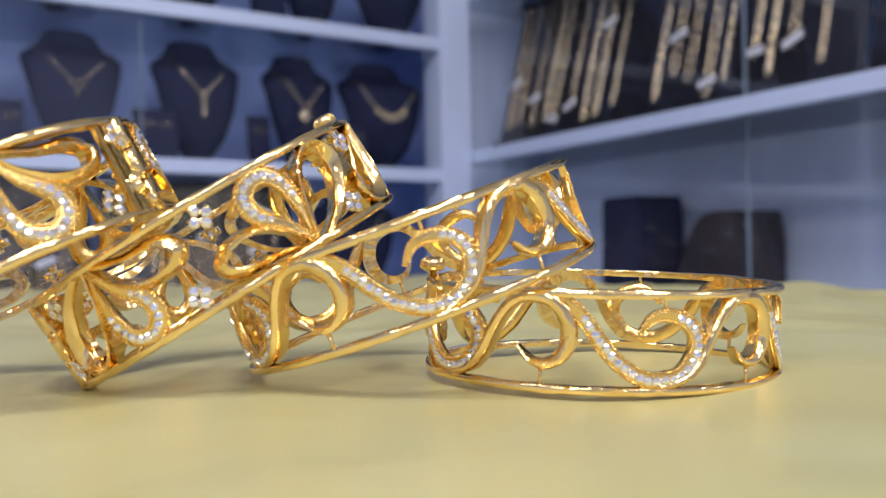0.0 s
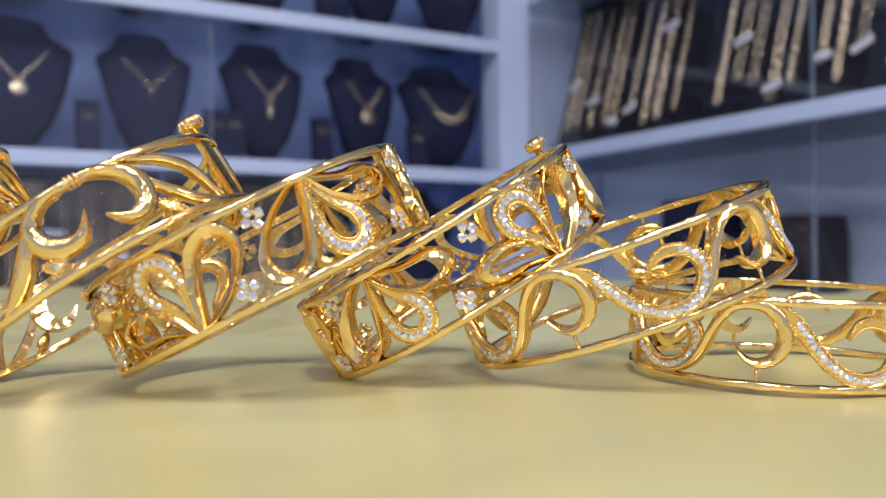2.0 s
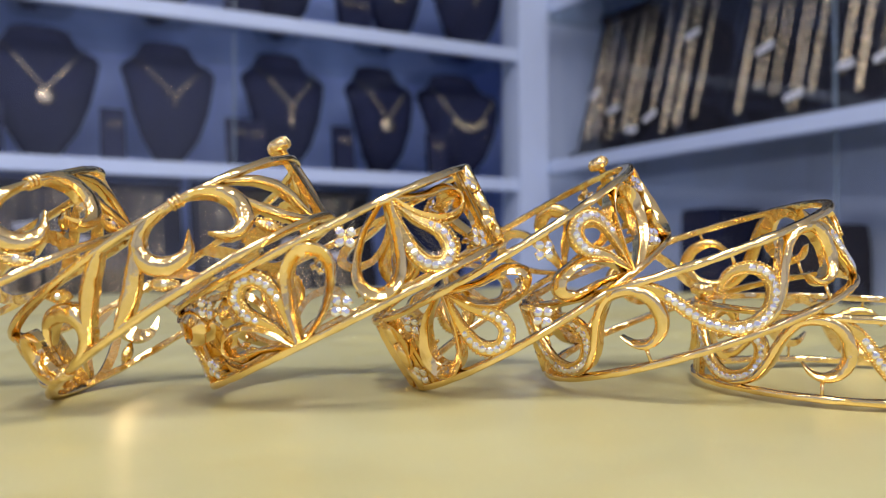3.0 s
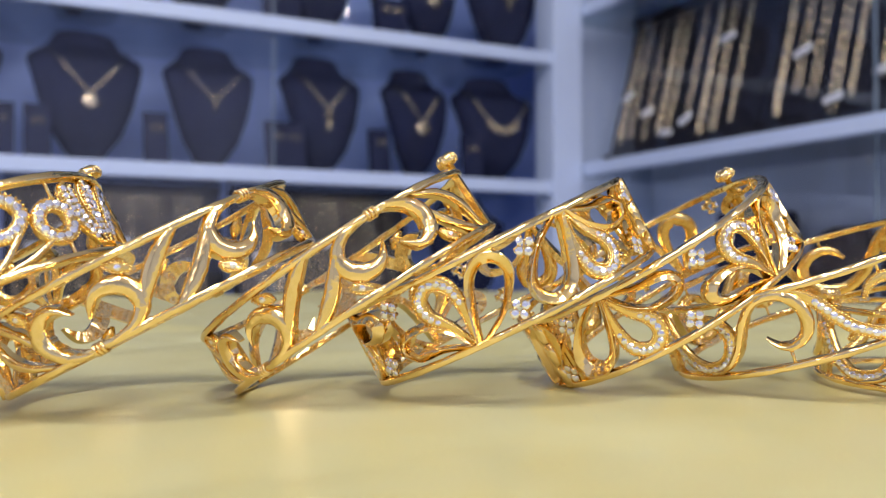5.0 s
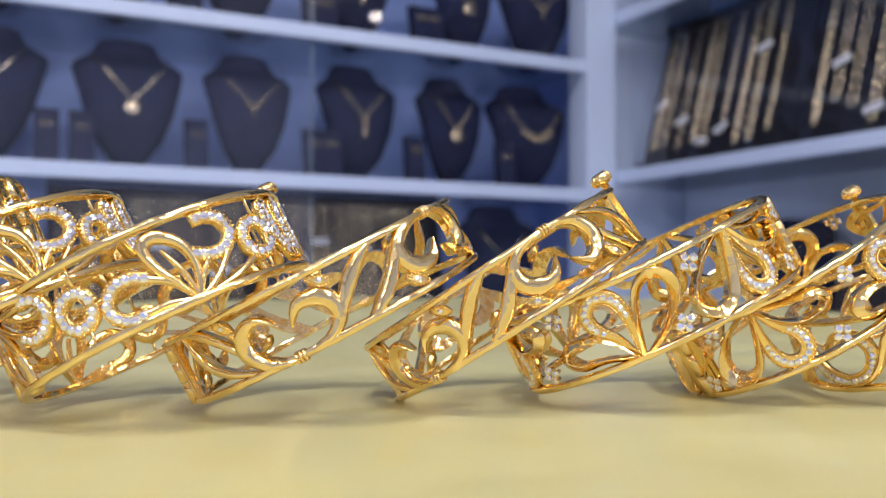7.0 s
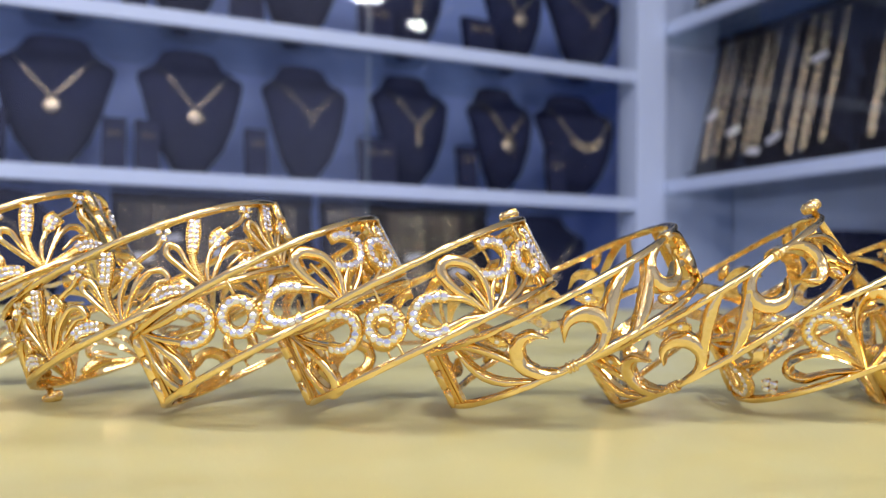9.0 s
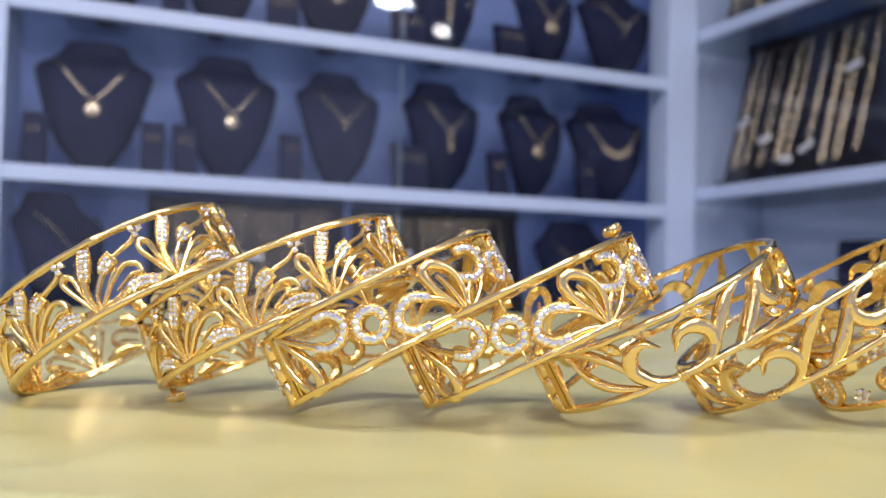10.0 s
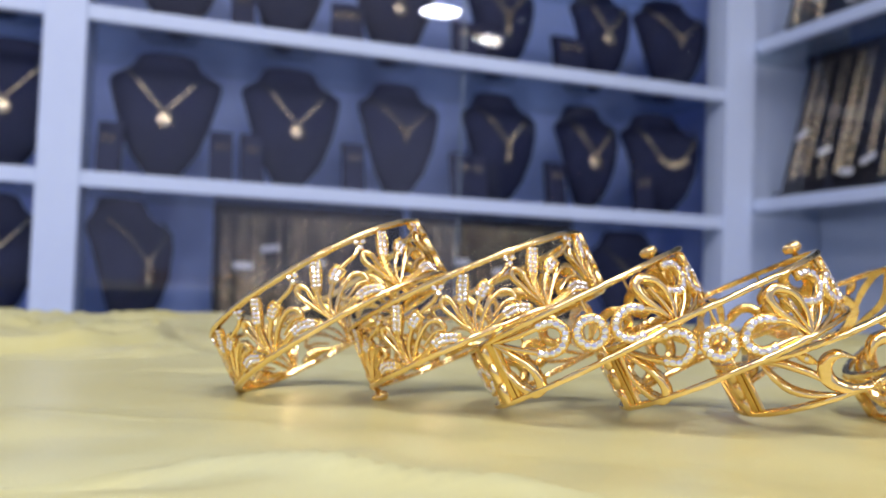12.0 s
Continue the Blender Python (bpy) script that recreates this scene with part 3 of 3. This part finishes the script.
def wall_cabinet():
    root = thing("display_cabinet", "white wall cabinet with long shelves behind glass", "cabinet", kind="structure")
    part("back_panel", Heap().box(-2.55, CORNER + 0.3, REAR, REAR + 0.02, -0.9, 1.5).mesh("back_panel", BACK, False), root)
    part("top_panel", Heap().box(-2.55, CORNER + 0.3, FRONT, REAR, 1.48, 1.5).mesh("top_panel", WHITE, False), root)
    part("plinth", Heap().box(-2.55, CORNER + 0.3, FRONT + 0.02, REAR, -0.9, -0.36).mesh("plinth", WHITE, False), root)
    bays = ((-2.5, -1.35), (-1.29, -0.352), (-0.292, CORNER))
    for x in (-1.35, -0.352):
        part("post", Heap().box(x, x + 0.06, FRONT - 0.004, REAR, -0.9, 1.48, 0.002).mesh("post", WHITE, False), root)
    part("corner_post", Heap().box(CORNER, SIDE, FRONT - 0.004, FRONT + 0.06, -0.9, 1.48, 0.002).mesh("corner_post", WHITE, False), root)
    for x0, x1 in bays:
        for z in (*LEFT_SHELVES, 0.93, 1.19):
            s = part("shelf", Heap().box(x0, x1, FRONT + 0.016, REAR, z - 0.008, z + THICK / 2).mesh("shelf", GLASS_SHELF, False), root, "clear glass shelf")
            s.visible_shadow = False
            part("edge_strip", Heap().box(x0, x1, FRONT, FRONT + 0.016, z - THICK / 2, z + THICK / 2, 0.0015).mesh("edge_strip", WHITE, False), s, "white edge strip")
        mid = x0 + (x1 - x0) * 0.53
        for k, (a, b) in enumerate(((x0, mid), (mid - 0.03, x1))):
            y = FRONT + 0.022 + 0.008 * k
            pane = part("glass_door", Heap().add([(a, y, -0.35), (b, y, -0.35), (b, y, 1.47), (a, y, 1.47)], [(0, 1, 2, 3)]).mesh("glass_door", GLASS_WEAK if k else GLASS, False), root, "clear sliding glass door")
            pane.visible_shadow = False
            if not k:
                part("door_edge", Heap().box(b - 0.002, b, y - 0.0015, y + 0.0015, -0.35, 1.47).mesh("door_edge", GLASS_EDGE, False), pane, "greenish polished glass edge")
    return root


def side_cabinet():
    root = thing("display_cabinet", "white side cabinet with slanted trays behind glass", "cabinet", kind="structure")
    y0, y1, deep = 0.2, FRONT + 0.055, 1.24
    part("back_panel", Heap().box(deep, deep + 0.02, y0, REAR, -0.9, 1.5).mesh("back_panel", BACK, False), root)
    # extra pale panel, added to lift the brightness of the low bay
    part("low_fill_panel", Heap().box(deep - 0.08, deep, y0, y1, -0.36, RIGHT_SHELVES[1] - 0.012).mesh("low_fill_panel", FILL_WHITE, False), root)
    part("top_panel", Heap().box(SIDE, deep, y0, y1, 1.48, 1.5).mesh("top_panel", WHITE, False), root)
    part("plinth", Heap().box(SIDE + 0.02, deep, y0, y1, -0.9, -0.36).mesh("plinth", WHITE, False), root)
    part("end_panel", Heap().box(SIDE, deep, y0 - 0.02, y0, -0.9, 1.5).mesh("end_panel", WHITE, False), root)
    part("end_panel", Heap().box(SIDE + 0.002, deep, FRONT + 0.06, FRONT + 0.08, -0.9, 1.48).mesh("end_panel", WHITE, False), root)
    for z in (*RIGHT_SHELVES, 1.15):
        s = part("shelf", Heap().box(SIDE + 0.016, deep, y0, y1, z - 0.012, z + THICK / 2).mesh("shelf", GLASS_SHELF, False), root, "clear glass shelf")
        s.visible_shadow = False
        part("edge_strip", Heap().box(SIDE, SIDE + 0.016, y0, y1 - 0.06, z - THICK / 2, z + THICK / 2, 0.0015).mesh("edge_strip", WHITE, False), s, "white edge strip")
    for k, (a, b) in enumerate(((y0, 0.81), (0.77, y1 - 0.065))):
        x = SIDE + 0.022 + 0.008 * k
        pane = part("glass_door", Heap().add([(x, b, -0.35), (x, a, -0.35), (x, a, 1.47), (x, b, 1.47)], [(0, 1, 2, 3)]).mesh("glass_door", GLASS_SIDE, False), root, "clear sliding glass door")
        pane.visible_shadow = False
        if k:
            part("door_edge", Heap().box(x - 0.002, x + 0.002, a, a + 0.003, -0.35, 1.47).mesh("door_edge", GLASS_EDGE, False), pane, "greenish polished glass edge")
    return root


wall_cabinet()
side_cabinet()

# ---- display busts and necklaces ----


def bust_mesh(width, tall):
    """A necklace bust: shield-shaped chest, round shoulders, a neck that leans back."""
    rows = [(0.17, 0.12, 0.00, 0.02), (0.20, 0.13, 0.02, 0.02), (0.34, 0.15, 0.08, 0.0), (0.60, 0.17, 0.22, -0.01), (0.80, 0.19, 0.42, -0.012), (0.93, 0.20, 0.62, -0.006), (1.0, 0.19, 0.735, 0.004), (0.97, 0.175, 0.785, 0.010), (0.86, 0.16, 0.82, 0.016),
            (0.74, 0.155, 0.85, 0.022), (0.65, 0.15, 0.88, 0.026), (0.57, 0.15, 0.93, 0.03), (0.52, 0.14, 0.975, 0.032), (0.41, 0.11, 0.995, 0.033), (0.28, 0.07, 1.0, 0.034)]
    h = Heap()
    loops = []
    for w, d, z, y in rows:
        ring = []
        for j in range(28):
            t = math.tau * j / 28
            c, s = math.cos(t), math.sin(t)
            ring.append((width / 2 * w * math.copysign(abs(c) ** 0.8, c), y + width * d * s * (1.0 if s < 0 else 0.8), z * tall))
        loops.append(ring)
    h.rings(loops)
    return h.mesh("display_bust", VELVET)


def necklace(kind, width, tall, m, group):
    """A thin chain down the front of a bust, with its pendant. Its local frame is the bust's."""
    root = thing("necklace", {"disc": "fine gold chain necklace with a round pendant on a navy bust", "bib": "gold bib necklace with a row of drops on a navy bust", "drop": "gold necklace with a drooping centre piece on a navy bust", "bow": "fine gold necklace with a small bow pendant on a navy bust"}[kind], "necklace", m, group)
    low = {"disc": 0.50, "bib": 0.50, "drop": 0.53, "bow": 0.545}[kind]
    wide = {"disc": 0.35, "bib": 0.38, "drop": 0.35, "bow": 0.40}[kind]
    h = Heap()
    pts = []
    for i in range(41):
        u = -1 + i / 20
        x = u * width * wide
        drop = (abs(u) ** (1.1 if kind != "bib" else 2.0))
        z = tall * (low + (0.825 - low) * drop)
        y = -width * (0.222 - 0.07 * u * u) - 0.007 + 0.02 * max(0, (z / tall - 0.72) / 0.1)
        pts.append((x, y, z))
    r = 0.0020 if kind != "bow" else 0.0015
    h.tube(pts, [r * (1 + 0.35 * math.sin(i * 2.2)) for i in range(41)], 6)
    part("chain", h.mesh("chain", GOLD_CHAIN), root)
    px, py, pz = pts[20]
    g = Heap()
    if kind == "disc":
        g.lathe([(0.002, -0.003), (0.0105, -0.002), (0.012, 0.0005), (0.0105, 0.003), (0.006, 0.002), (0.002, 0.004)], (px, py, pz - 0.013), (0, -1, 0.1), 18)
        for k in range(12):
            w = math.tau * k / 12
            bead(g, Vector((px + 0.0125 * math.cos(w), py - 0.001, pz - 0.013 + 0.0125 * math.sin(w))), 0.002)
    elif kind == "bib":
        for k in range(-3, 4):
            q = pts[20 + 3 * k]
            g.lathe([(0.001, 0.0), (0.003, -0.004), (0.0045, -0.011), (0.003, -0.016), (0.0005, -0.018)], (q[0], q[1] - 0.002, q[2]), (0, 0, 1), 8)
    elif kind == "drop":
        for k in range(6):
            bead(g, Vector((px + 0.004 * math.sin(k * 2.4), py - 0.002, pz - 0.006 * k)), 0.0055 - 0.0004 * k)
        g.lathe([(0.001, 0.0), (0.006, -0.006), (0.004, -0.016), (0.0005, -0.024)], (px, py - 0.002, pz - 0.02), (0, 0, 1), 8)
    else:
        for k in (-1, 1):
            g.tube([(px, py - 0.002, pz), (px + k * 0.008, py - 0.002, pz + 0.006), (px + k * 0.013, py - 0.001, pz + 0.001), (px, py - 0.002, pz - 0.004)], 0.0018, 6)
        g.lathe([(0.001, 0.0), (0.003, -0.006), (0.001, -0.02)], (px, py - 0.002, pz - 0.004), (0, 0, 1), 8)
    part("pendant", g.mesh("pendant", GOLD_CHAIN), root)
    return root


BUST_MESHES = {}


def bust(x, y, z, width, tall, kind, turn=0.0):
    key = (width, tall)
    if key not in BUST_MESHES:
        BUST_MESHES[key] = bust_mesh(width, tall)
    m = pose(x, y, z, 0, 0, turn)
    ob = tagged(new("display_bust", BUST_MESHES[key]), "navy velvet necklace bust standing on a cabinet shelf", "display bust", "necklace busts")
    ob.matrix_basis = m
    if kind:
        necklace(kind, width, tall, m, "necklaces on busts")


def earring_stand(x, y, z, turn=0.0, tall=0.085):
    root = thing("earring_stand", "small navy velvet earring stand on a cabinet shelf", "earring stand", pose(x, y, z, 0, 0, turn), "earring stands")
    h = Heap().rings([[(-0.018, 0.018 * k - 0.012, zz), (0.018, 0.018 * k - 0.012, zz), (0.018, 0.018 * k + 0.006, zz), (-0.018, 0.018 * k + 0.006, zz)] for k, zz in ((0, 0), (0.5, tall * 0.5), (1, tall))])
    part("body", h.mesh("body", VELVET, False), root)
    g = Heap()
    for k in (-1, 1):
        c = Vector((k * 0.0055, -0.004, tall * 0.72))
        bead(g, c, 0.0036)
        g.lathe([(0.001, 0), (0.002, -0.003), (0.001, -0.006)], c + Vector((0, -0.002, -0.003)), (0, 0, 1), 7)
    part("earring_pair", g.mesh("earring_pair", GOLD_CHAIN), root, "pair of small gold earrings")


SHELF = LEFT_SHELVES[1] + THICK / 2
ROW = ((-0.41, 0.175, 0.218, "disc"), (-0.172, 0.18, 0.222, "disc"), (0.040, 0.175, 0.222, "disc"), (0.238, 0.155, 0.218, "bow"), (0.440, 0.155, 0.222, "drop"), (0.632, 0.14, 0.218, "disc"), (0.806, 0.18, 0.218, "bib"), (-0.62, 0.165, 0.20, "disc"), (-0.85, 0.165, 0.20, "drop"), (-1.08, 0.165, 0.20, "disc"))
for x, width, tall, kind in ROW:
    bust(x - 0.01 * (x + 0.216), 1.505, SHELF, width, tall, kind, random.uniform(-4, 4))
for x in (-0.255, -0.085, -0.035, 0.137, 0.336, 0.525, 0.365, -0.48, 0.715):
    earring_stand(x, 1.442, SHELF, random.uniform(-12, 12), 0.085)
SHELF = LEFT_SHELVES[2] + THICK / 2
for x, width, tall, kind in ((-0.16, 0.165, 0.20, "drop"), (0.02, 0.15, 0.20, "bow"), (0.215, 0.165, 0.20, "disc"), (0.43, 0.145, 0.205, "drop"), (0.650, 0.135, 0.21, "disc"), (0.815, 0.17, 0.21, "bow"), (-0.42, 0.165, 0.2, "disc"), (-0.65, 0.165, 0.2, "disc")):
    bust(x, 1.51, SHELF, width, tall, kind, random.uniform(-4, 4))
for x in (0.105, 0.125, 0.33, 0.355, 0.535, 0.56, -0.06):
    earring_stand(x, 1.442, SHELF, random.uniform(-12, 12), 0.075)
SHELF = LEFT_SHELVES[0] + THICK / 2
bust(-0.215, 1.53, SHELF, 0.165, 0.225, "drop", 38)
bust(-0.43, 1.53, SHELF, 0.175, 0.222, "drop", 10)
bust(0.745, 1.53, SHELF, 0.175, 0.222, "disc", -8)


def tray(m, width, tall, chains, tags):
    """A slanted black tray and the gold chains that hang down its face. Its local face looks to -y."""
    root = thing("chain_tray", "black velvet tray leaning in the cabinet, hung with chains", "display tray", m, "chain trays")
    part("board", Heap().box(-width / 2, width / 2, 0, 0.012, 0, tall, 0.003).mesh("board", BLACK, False), root)
    part("foot_rail", Heap().box(-width / 2, width / 2, -0.014, 0, 0, 0.012, 0.002).mesh("foot_rail", BLACK, False), root)
    part("top_rail", Heap().box(-width / 2, width / 2, -0.010, 0, tall - 0.014, tall, 0.002).mesh("top_rail", BLACK, False), root)
    for k in range(chains):
        x = -width / 2 + 0.012 + (width - 0.05) * (k + 0.5) / chains + random.uniform(-0.006, 0.006)
        long, gap = tall * random.uniform(0.72, 0.88), random.uniform(0.003, 0.006)
        top = tall - 0.012
        ob = thing("gold_chain", "long gold chain doubled over a black tray", "chain", m @ pose(x, -0.005, 0), "gold chains on trays")
        pts = [(-gap, 0, top - long * i / 14) for i in range(15)] + [(-gap * 0.6, -0.001, top - long - gap * 0.8), (0, -0.001, top - long - gap * 1.2), (gap * 0.6, -0.001, top - long - gap * 0.8)] + [(gap, 0, top - long * i / 14) for i in reversed(range(15))]
        pts = [(p[0] + 0.0012 * noise.noise(Vector((x * 40, p[2] * 20, k))), p[1], p[2]) for p in pts]
        fine = spline(pts, 90)
        r = random.choice((0.0011, 0.0014, 0.0018, 0.0022))
        h = Heap().tube(fine, [r * (1 + 0.45 * math.sin(i * 2.1)) for i in range(90)], 6)
        part("strand", h.mesh("strand", GOLD_CHAIN), ob)
        if k in tags:
            g = Heap().box(-0.016, 0.016, -0.003, -0.0022, -0.006, 0.006)
            t = part("price_tag", g.mesh("price_tag", PAPER, False), ob, "small blank white price tag")
            t.matrix_basis = pose(0.006, -0.006, top - long * min(0.98, tags[k] + 0.1), 0, random.uniform(-25, 10), 0)


LEAN = -15
for k, (y, tags) in enumerate(((1.19, {0: 0.55, 2: 0.72, 4: 0.95, 5: 0.9, 7: 0.28}), (0.812, {1: 0.65, 3: 0.85, 5: 0.95, 7: 0.9}), (0.43, {2: 0.8, 4: 0.6, 6: 0.9}))):
    for z, zt in ((RIGHT_SHELVES[1] + THICK / 2, 0.303), (RIGHT_SHELVES[2] + THICK / 2, 0.27)):
        tray(pose(0.985, y, z + 0.0005, 0, 0, -90) @ pose(0, 0, 0, LEAN, 0, 0), 0.372, zt, 9, tags)
for x in (0.09, 0.45):
    tray(pose(x, 1.50, LEFT_SHELVES[0] + THICK / 2 + 0.0005, 0, 0, 0) @ pose(0, 0, 0, LEAN, 0, 0), 0.345, 0.235, 16, {1: 0.5, 4: 0.3, 8: 0.4, 13: 0.6})

# dark blocks added for a mirrored chair and the navy shape beside it
for y, w, tall, mat, name in ((1.085, 0.095, 0.20, VELVET, "navy block standing in for a dark shape below the shelf"), (0.905, 0.135, 0.165, BROWN, "dark brown block standing in for a chair's reflection")):
    box = thing("dark_stand_in", name, "display block", pose(1.08, y, RIGHT_SHELVES[0] + THICK / 2), "dark display blocks")
    skew = 0.03 if mat is BROWN else 0.002
    h = Heap().rings([[(-0.05, -w / 2 + a, z), (0.05, -w / 2 + a, z), (0.05, w / 2 - b, z), (-0.05, w / 2 - b, z)] for a, b, z in ((0, 0, 0), (0, skew * 0.4, tall * 0.45), (0, skew, tall * 0.72), (0.003, skew * 1.6, tall * 0.9), (0.005, skew * 2.1, tall * 0.97), (0.010, skew * 2.6 + 0.004, tall))])
    part("body", h.mesh("body", mat, False), box)
